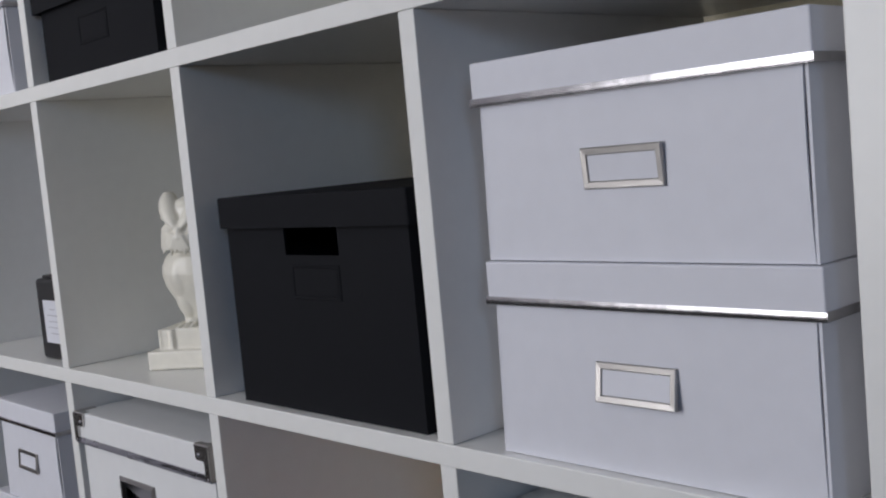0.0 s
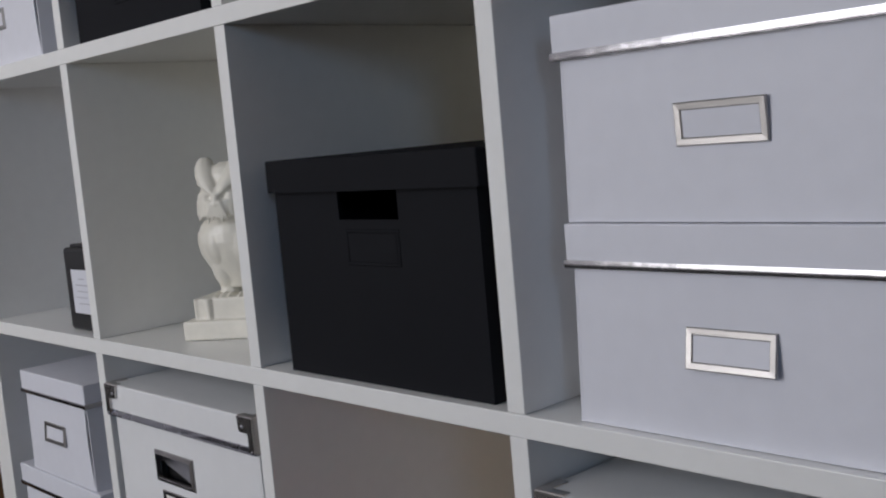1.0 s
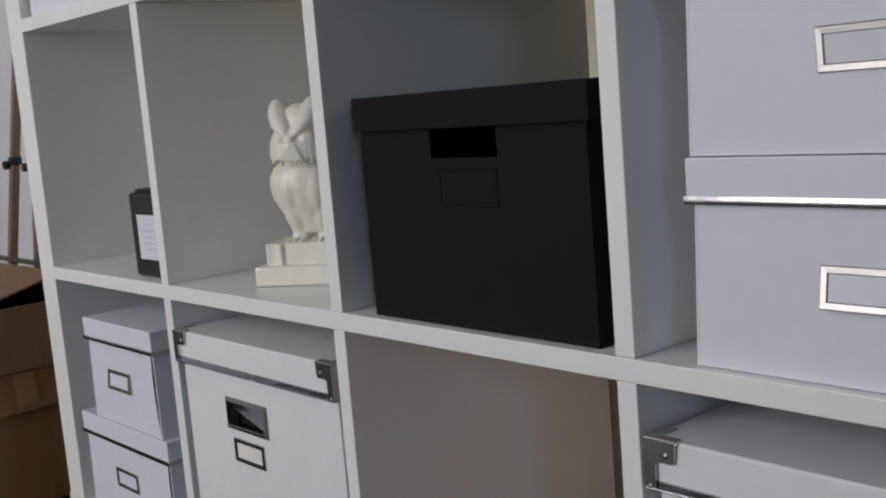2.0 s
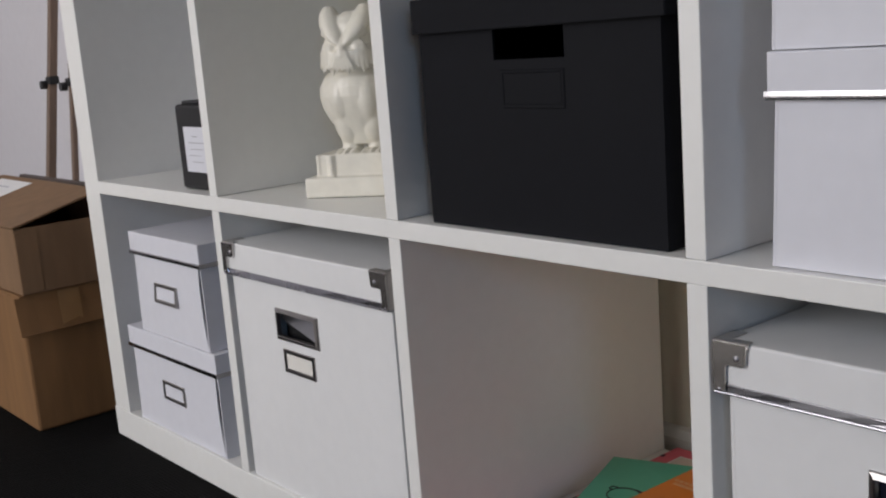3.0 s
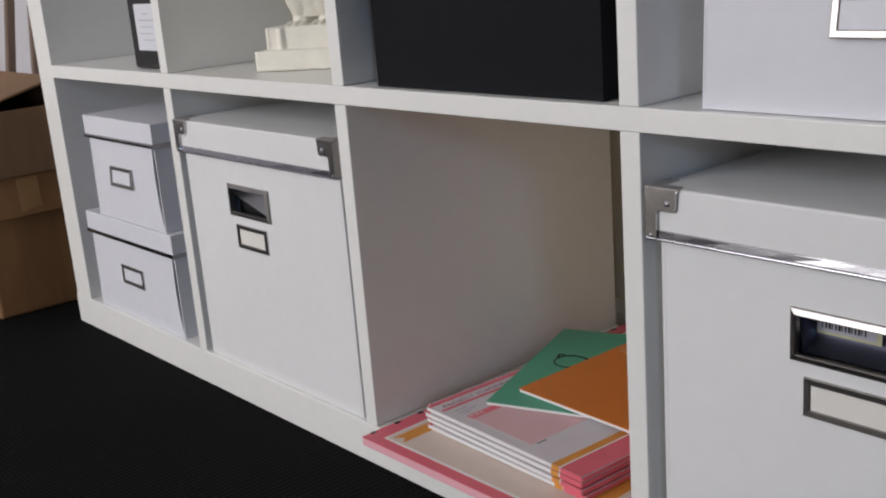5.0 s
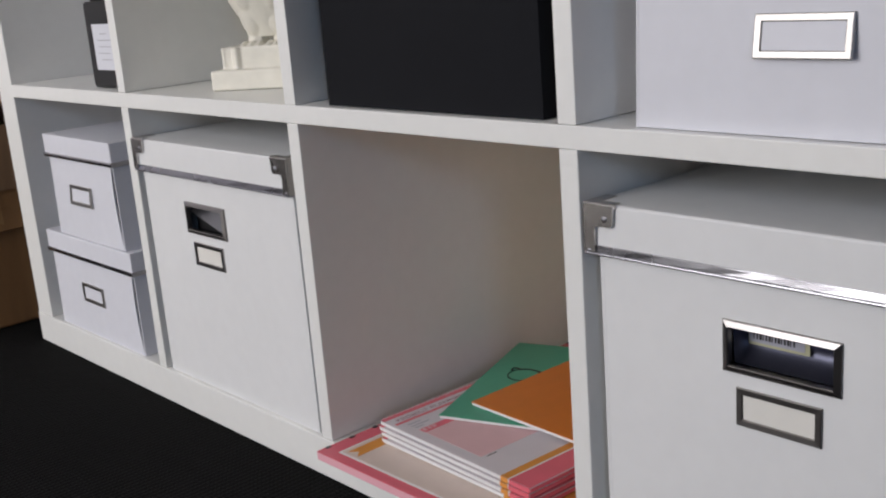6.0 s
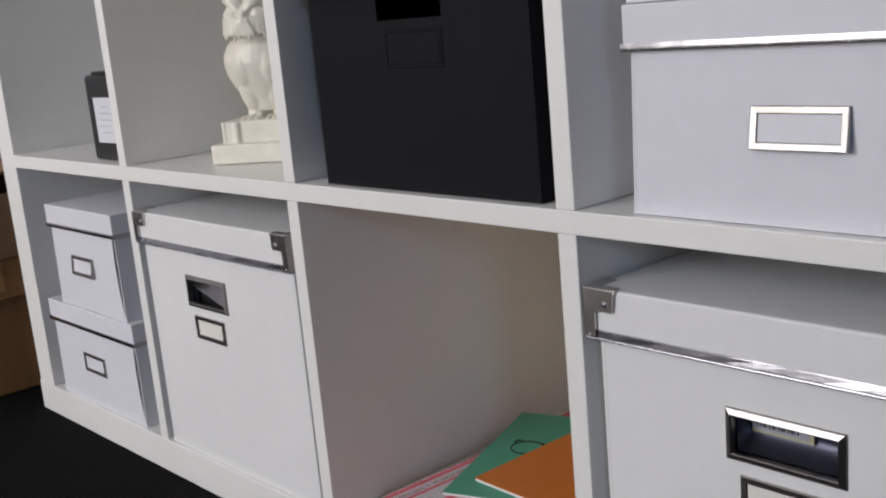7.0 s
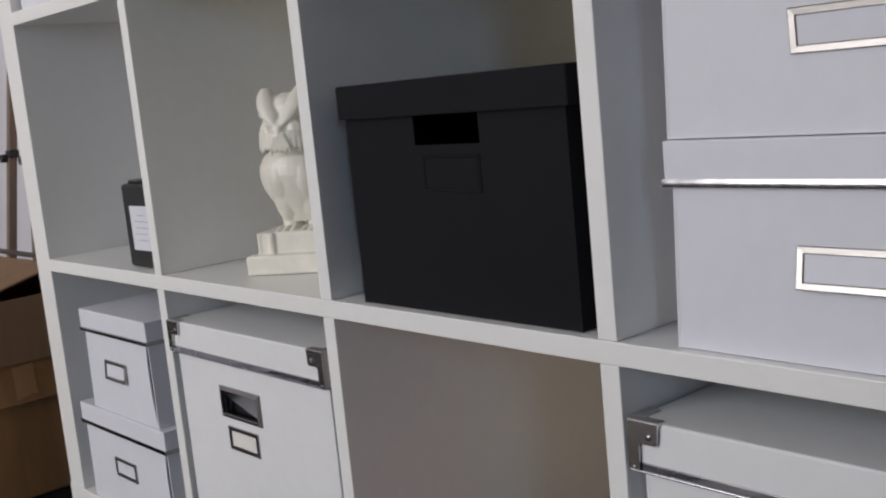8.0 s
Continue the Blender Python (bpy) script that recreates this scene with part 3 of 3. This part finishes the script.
for k, (a, b, h) in enumerate(((0.040, 0.056, 0.0012), (0.030, 0.070, 0.0012), (0.034, 0.066, 0.0010), (0.030, 0.060, 0.0010), (0.036, 0.064, 0.0010))):
    part("print_bar", solid((a, b, -0.0012, -0.0007, 0.068 - 0.008 * k, 0.068 - 0.008 * k + h)), GREY_INK, lb)

# ---- papers in the open compartment ----
pl = thing("wall_planner", pose(0.779, -0.036, Z1 + 0.0003), "large wire-bound pink planner overhanging the shelf edge", "planner")
part("page_block", solid((0.0, 0.297, 0.0, 0.416, 0.0, 0.0085), bevel=0.0006, segments=1), ROSE_EDGE, pl, "pale pink page edges")
part("cover", solid((0.0, 0.297, 0.0, 0.416, 0.0085, 0.0091)), PINK, pl, "pink printed cover")
part("cover_panel", solid((0.020, 0.277, 0.0125, 0.396, 0.0091, 0.00935)), PAPER, pl, "white line round the cover")
part("cover_field", solid((0.0225, 0.2745, 0.015, 0.3935, 0.00935, 0.0096)), BEIGE, pl, "beige printed field")
bm = prism(bmesh.new(), [(0.028, -0.018), (0.036, -0.026), (0.044, -0.018), (0.044, -0.13), (0.028, -0.13)], 0.0003, pose(0, 0, 0.0096, 90))
part("ribbon", bm, AMBER, pl, "orange printed ribbon")
part("ribbon", solid((0.252, 0.270, 0.0165, 0.16, 0.0096, 0.0099)), AMBER, pl, "orange printed ribbon")
for k in range(13):
    bm = bmesh.new()
    box(bm, -0.0004, 0.0040, 0.010 + 0.031 * k, 0.0165 + 0.031 * k, -0.0001, 0.0095, bevel=0.0003, segments=1)
    part("wire_loop", bm, WIRE, pl)


def booklet(m, label, cover, deep=0.148, wide=0.2165, thick=0.0055, group="", pages=None):
    """A stapled booklet lying flat; its spine runs along x at the front."""
    b = thing("booklet", m, label, "booklet", group)
    part("page_block", solid((0.0006, wide - 0.0006, 0.0004, deep - 0.0006, 0.0010, thick - 0.0006), bevel=0.0006, segments=1), pages or PAPER, b, "white page edges")
    part("back_cover", solid((0.0022, wide - 0.0022, 0.0026, deep - 0.0022, 0.0, 0.0010)), PAPER, b)
    part("cover", solid((0, wide, 0, deep, thick - 0.0006, thick), bevel=0.0001, segments=1), cover, b, "printed cover")
    return b


stack = "stack of project planner booklets"
TOP = Z1 + 0.0101
for k in range(4):
    turn, dx, dy = ((-2.2, 0.0015, 0.000), (-3.2, 0.000, 0.0015), (-2.6, -0.0015, 0.0005), (-3.0, 0.0, 0.0015))[k]
    b = booklet(pose(0.8165 + dx, 0.0172 + dy, TOP + 0.0060 * k, 0, 0, turn), "pink and white project planner booklet in a stack", GREY_PRINT, group=stack)
    t = 0.0055
    for nm, mat, x0, x1, y0, y1, lab in (("top_band", PINK, 0.0006, 0.0065, 0.0006, 0.1474, "pink band"), ("title_rule", PINK, 0.0195, 0.0235, 0.004, 0.1474, "pink rule"),
                                         ("tag", PINK, 0.048, 0.0575, 0.013, 0.056, "pink tag"), ("panel", PALE_PINK, 0.058, 0.139, 0.013, 0.1474, "pale pink panel"),
                                         ("foot_rule", AMBER, 0.1795, 0.1885, 0.0006, 0.1474, "orange rule"), ("foot_line", PAPER, 0.1885, 0.1905, 0.0006, 0.1474, ""),
                                         ("foot_band", PINK, 0.1905, 0.2159, 0.0006, 0.1474, "pink band")):
        part(nm, solid((x0, x1, y0, y1, t, t + 0.00015)), mat, b, lab)
    part("edge_band", solid((0.2160, 0.2167, 0.0010, 0.1470, 0.0012, t - 0.0008)), PINK, b, "pink printed page edges")
    part("spine_band", solid((0.1905, 0.2159, -0.0002, 0.0004, 0.0011, t)), PINK, b)
    part("spine_rule", solid((0.1795, 0.1885, -0.0002, 0.0004, 0.0011, t)), AMBER, b)
    if k == 3:
        bm = text_mesh("PROJECT PLANNER", 0.0078)
        bmesh.ops.transform(bm, matrix=pose(0.0172, 0.010, t + 0.0003, 0, 0, 90) @ Matrix.Diagonal((1.32, 1, 1, 1)), verts=bm.verts)
        part("title", bm, RED_INK, b, "dark red title")
        for i, (x, y0, y1) in enumerate(((0.030, 0.012, 0.028), (0.036, 0.012, 0.034), (0.041, 0.013, 0.024))):
            part("print_bar", solid((x, x + 0.0018, y0, y1, t + 0.0001, t + 0.0003)), GREY_INK, b)
        part("print_bar", solid((0.1415, 0.1425, 0.018, 0.030, t + 0.0001, t + 0.0003)), BLACK_INK, b)
        loop = None
        for i in range(21):
            if loop is None:
                loop = part("binding_loop", ball(bmesh.new(), 0, 0, 0, 0.0026, 0.0019, 0.0022, segments=8), ROSE_EDGE, b, "", True)
                ring = loop
            else:
                ring = new("binding_loop", loop.data)
                ring.parent = b
            ring.location = (-0.0002, 0.006 + 0.0068 * i, t - 0.0012)
        for i in range(3):
            part("print_bar", solid((0.049, 0.0545, 0.015 + 0.006 * i, 0.0185 + 0.006 * i, t + 0.0002, t + 0.0003)), PALE_PINK, b)

TOP2 = TOP + 4 * 0.0060
gr = booklet(pose(0.8630, 0.0575, TOP2, 0, 0, 21.3), "green softcover notebook with a drawing of glasses", GREEN, 0.215, 0.148, 0.0045)
og = booklet(pose(0.8745, 0.0922, TOP2 + 0.0049, 0, 0, -2.0), "orange softcover notebook with faint lettering", ORANGE, 0.21, 0.148, 0.005)


def stroke(points, r):
    bm = bmesh.new()
    for a, b in zip(points, points[1:]):
        rod(bm, a, b, r, 6)
    return bm


for cx in (0.0430, 0.0880):
    lens = [(cx + 0.0175 * math.cos(a), 0.1215 + 0.0165 * math.sin(a), 0.0047) for a in [radians(d) for d in range(0, 361, 15)]]
    part("drawn_lens", stroke(lens, 0.0007), BLACK_INK, gr, "black line drawing")
part("drawn_brow", stroke([(x + 0.0045, y, z) for x, y, z in [(0.0225, 0.1300, 0.0047), (0.0195, 0.1325, 0.0047), (0.0205, 0.1370, 0.0047), (0.0250, 0.1380, 0.0047), (0.0290, 0.1350, 0.0047), (0.0385, 0.1380, 0.0047), (0.050, 0.1350, 0.0047),
                           (0.061, 0.1290, 0.0047), (0.072, 0.1350, 0.0047), (0.0835, 0.1380, 0.0047), (0.100, 0.1350, 0.0047)]], 0.0009), BLACK_INK, gr)
for i, (x0, x1, y) in enumerate(((0.004, 0.050, 0.147), (0.009, 0.043, 0.139))):
    for k in range(7):
        a = x0 + (x1 - x0) * k / 7
        part("print_bar", solid((a, a + 0.0045, y, y + 0.0045, 0.0050, 0.0052)), PEACH_INK, og)

# ---- cartons beside the shelf unit ----
lo = thing("cardboard_carton", pose(-0.109, -0.086, 0), "brown corrugated carton with a folded-down flap", "carton", "cartons beside the shelf unit")
part("body", solid((-0.47, 0, 0, 0.272, 0.0005, 0.219), bevel=0.005), OCHRE_BOARD, lo)
bm = solid((0.002, 0.0065, -0.010, 0.270, 0.160, 0.2205), bevel=0.0015)
for v in bm.verts:
    v.co.x += 0.010 * max(0.0, (0.2205 - v.co.z) / 0.06) * max(0.0, 1 - v.co.y / 0.20)
part("flap", bm, OCHRE_BOARD, lo, "flap folded down outside, standing a little off")
part("top_flap", solid((-0.47, 0.0063, -0.001, 0.272, 0.2192, 0.2232), bevel=0.001), OCHRE_BOARD, lo)
bm = solid((0.0064, 0.0070, 0.058, 0.092, 0.1605, 0.2200))
for v in bm.verts:
    v.co.x += 0.010 * max(0.0, (0.2205 - v.co.z) / 0.06) * max(0.0, 1 - v.co.y / 0.20)
part("tape", bm, TAPE, lo, "strip of glossy brown packing tape")
hi = thing("cardboard_carton", pose(-0.098, -0.083, 0.2236), "half-open brown carton with a white shipping label", "carton", "cartons beside the shelf unit")
t = 0.004
bm = lid_shell(-0.46, 0, 0, 0.262, 0, 0.103, t, 0.002)
bmesh.ops.transform(bm, matrix=Matrix.Translation((0, 0, 0.103)) @ Matrix.Diagonal((1, 1, -1, 1)), verts=bm.verts)
bmesh.ops.recalc_face_normals(bm, faces=bm.faces)
part("body", bm, CARDBOARD, hi)
part("glue_flap", solid((-0.0002, 0.0016, 0.001, 0.034, 0.001, 0.0985), bevel=0.0006), CARDBOARD, hi)
bm = solid((-0.46, 0.0, 0, 0.152, 0, 0.004), bevel=0.0012)
bmesh.ops.transform(bm, matrix=pose(0, 0, 0.1035, 14.8), verts=bm.verts)
fl = part("flap", bm, CARDBOARD, hi, "raised top flap")
bm = solid((-0.42, -0.262, 0.068, 0.136, 0.0041, 0.0045))
bmesh.ops.transform(bm, matrix=pose(0, 0, 0.1035, 14.8), verts=bm.verts)
part("shipping_label", bm, PAPER, fl, "white shipping label")
for k in range(2):
    bm = solid((-0.39, -0.31, 0.088 + 0.020 * k, 0.091 + 0.020 * k, 0.0045, 0.0048))
    bmesh.ops.transform(bm, matrix=pose(0, 0, 0.1035, 14.8), verts=bm.verts)
    part("flap_print", bm, GREY_INK, fl)
bm = solid((-0.46, 0.0, -0.130, 0, 0, 0.004), bevel=0.0012)
bmesh.ops.transform(bm, matrix=pose(0, 0.262, 0.1035, -14), verts=bm.verts)
part("flap", bm, CARDBOARD, hi)

# ---- the easel against the wall ----
ea = thing("wooden_easel", pose(-0.80, 0.187, 0), "brown wooden easel leaning at the wall, black knobs", "easel")
LEAN_BACK = 0.14


def slat(x0, z0, x1, z1, wide, thick):
    a, b = Vector((x0, LEAN_BACK * z0, z0)), Vector((x1, LEAN_BACK * z1, z1))
    bm = bmesh.new()
    box(bm, -wide / 2, wide / 2, -thick / 2, thick / 2, 0, (b - a).length, 0.002)
    d = (b - a).normalized()
    side = Vector((1, 0, 0))
    n = d.cross(side).normalized()
    side = n.cross(d)
    m = Matrix((side, n, d)).transposed().to_4x4()
    bmesh.ops.transform(bm, matrix=Matrix.Translation(a) @ m, verts=bm.verts)
    return bm


part("leg", slat(0.007, 0.003, 0.075, 1.45, 0.018, 0.0175), WOOD, ea)
part("leg", slat(0.188, 0.003, 0.069, 1.40, 0.013, 0.0115), WOOD, ea)
part("crossbar", solid((-0.115, 0.31, 0.024, 0.039, 0.3235, 0.3315), bevel=0.002), DARK_WOOD, ea, "dark narrow ledge")
for x, z in ((0.034, 0.533), (0.144, 0.528)):
    bm = bmesh.new()
    y = LEAN_BACK * z
    rod(bm, (x - 0.010, y - 0.022, z - 0.006), (x - 0.010, y - 0.009, z - 0.006), 0.009, 16)
    w = 0.018 if x < 0.1 else 0.013
    box(bm, x - 0.012, x + w - 0.004, y - 0.011, y + 0.011, z - 0.006, z + 0.011, 0.003)
    part("knob", bm, BLACK_PLASTIC, ea, "black clamp knob")
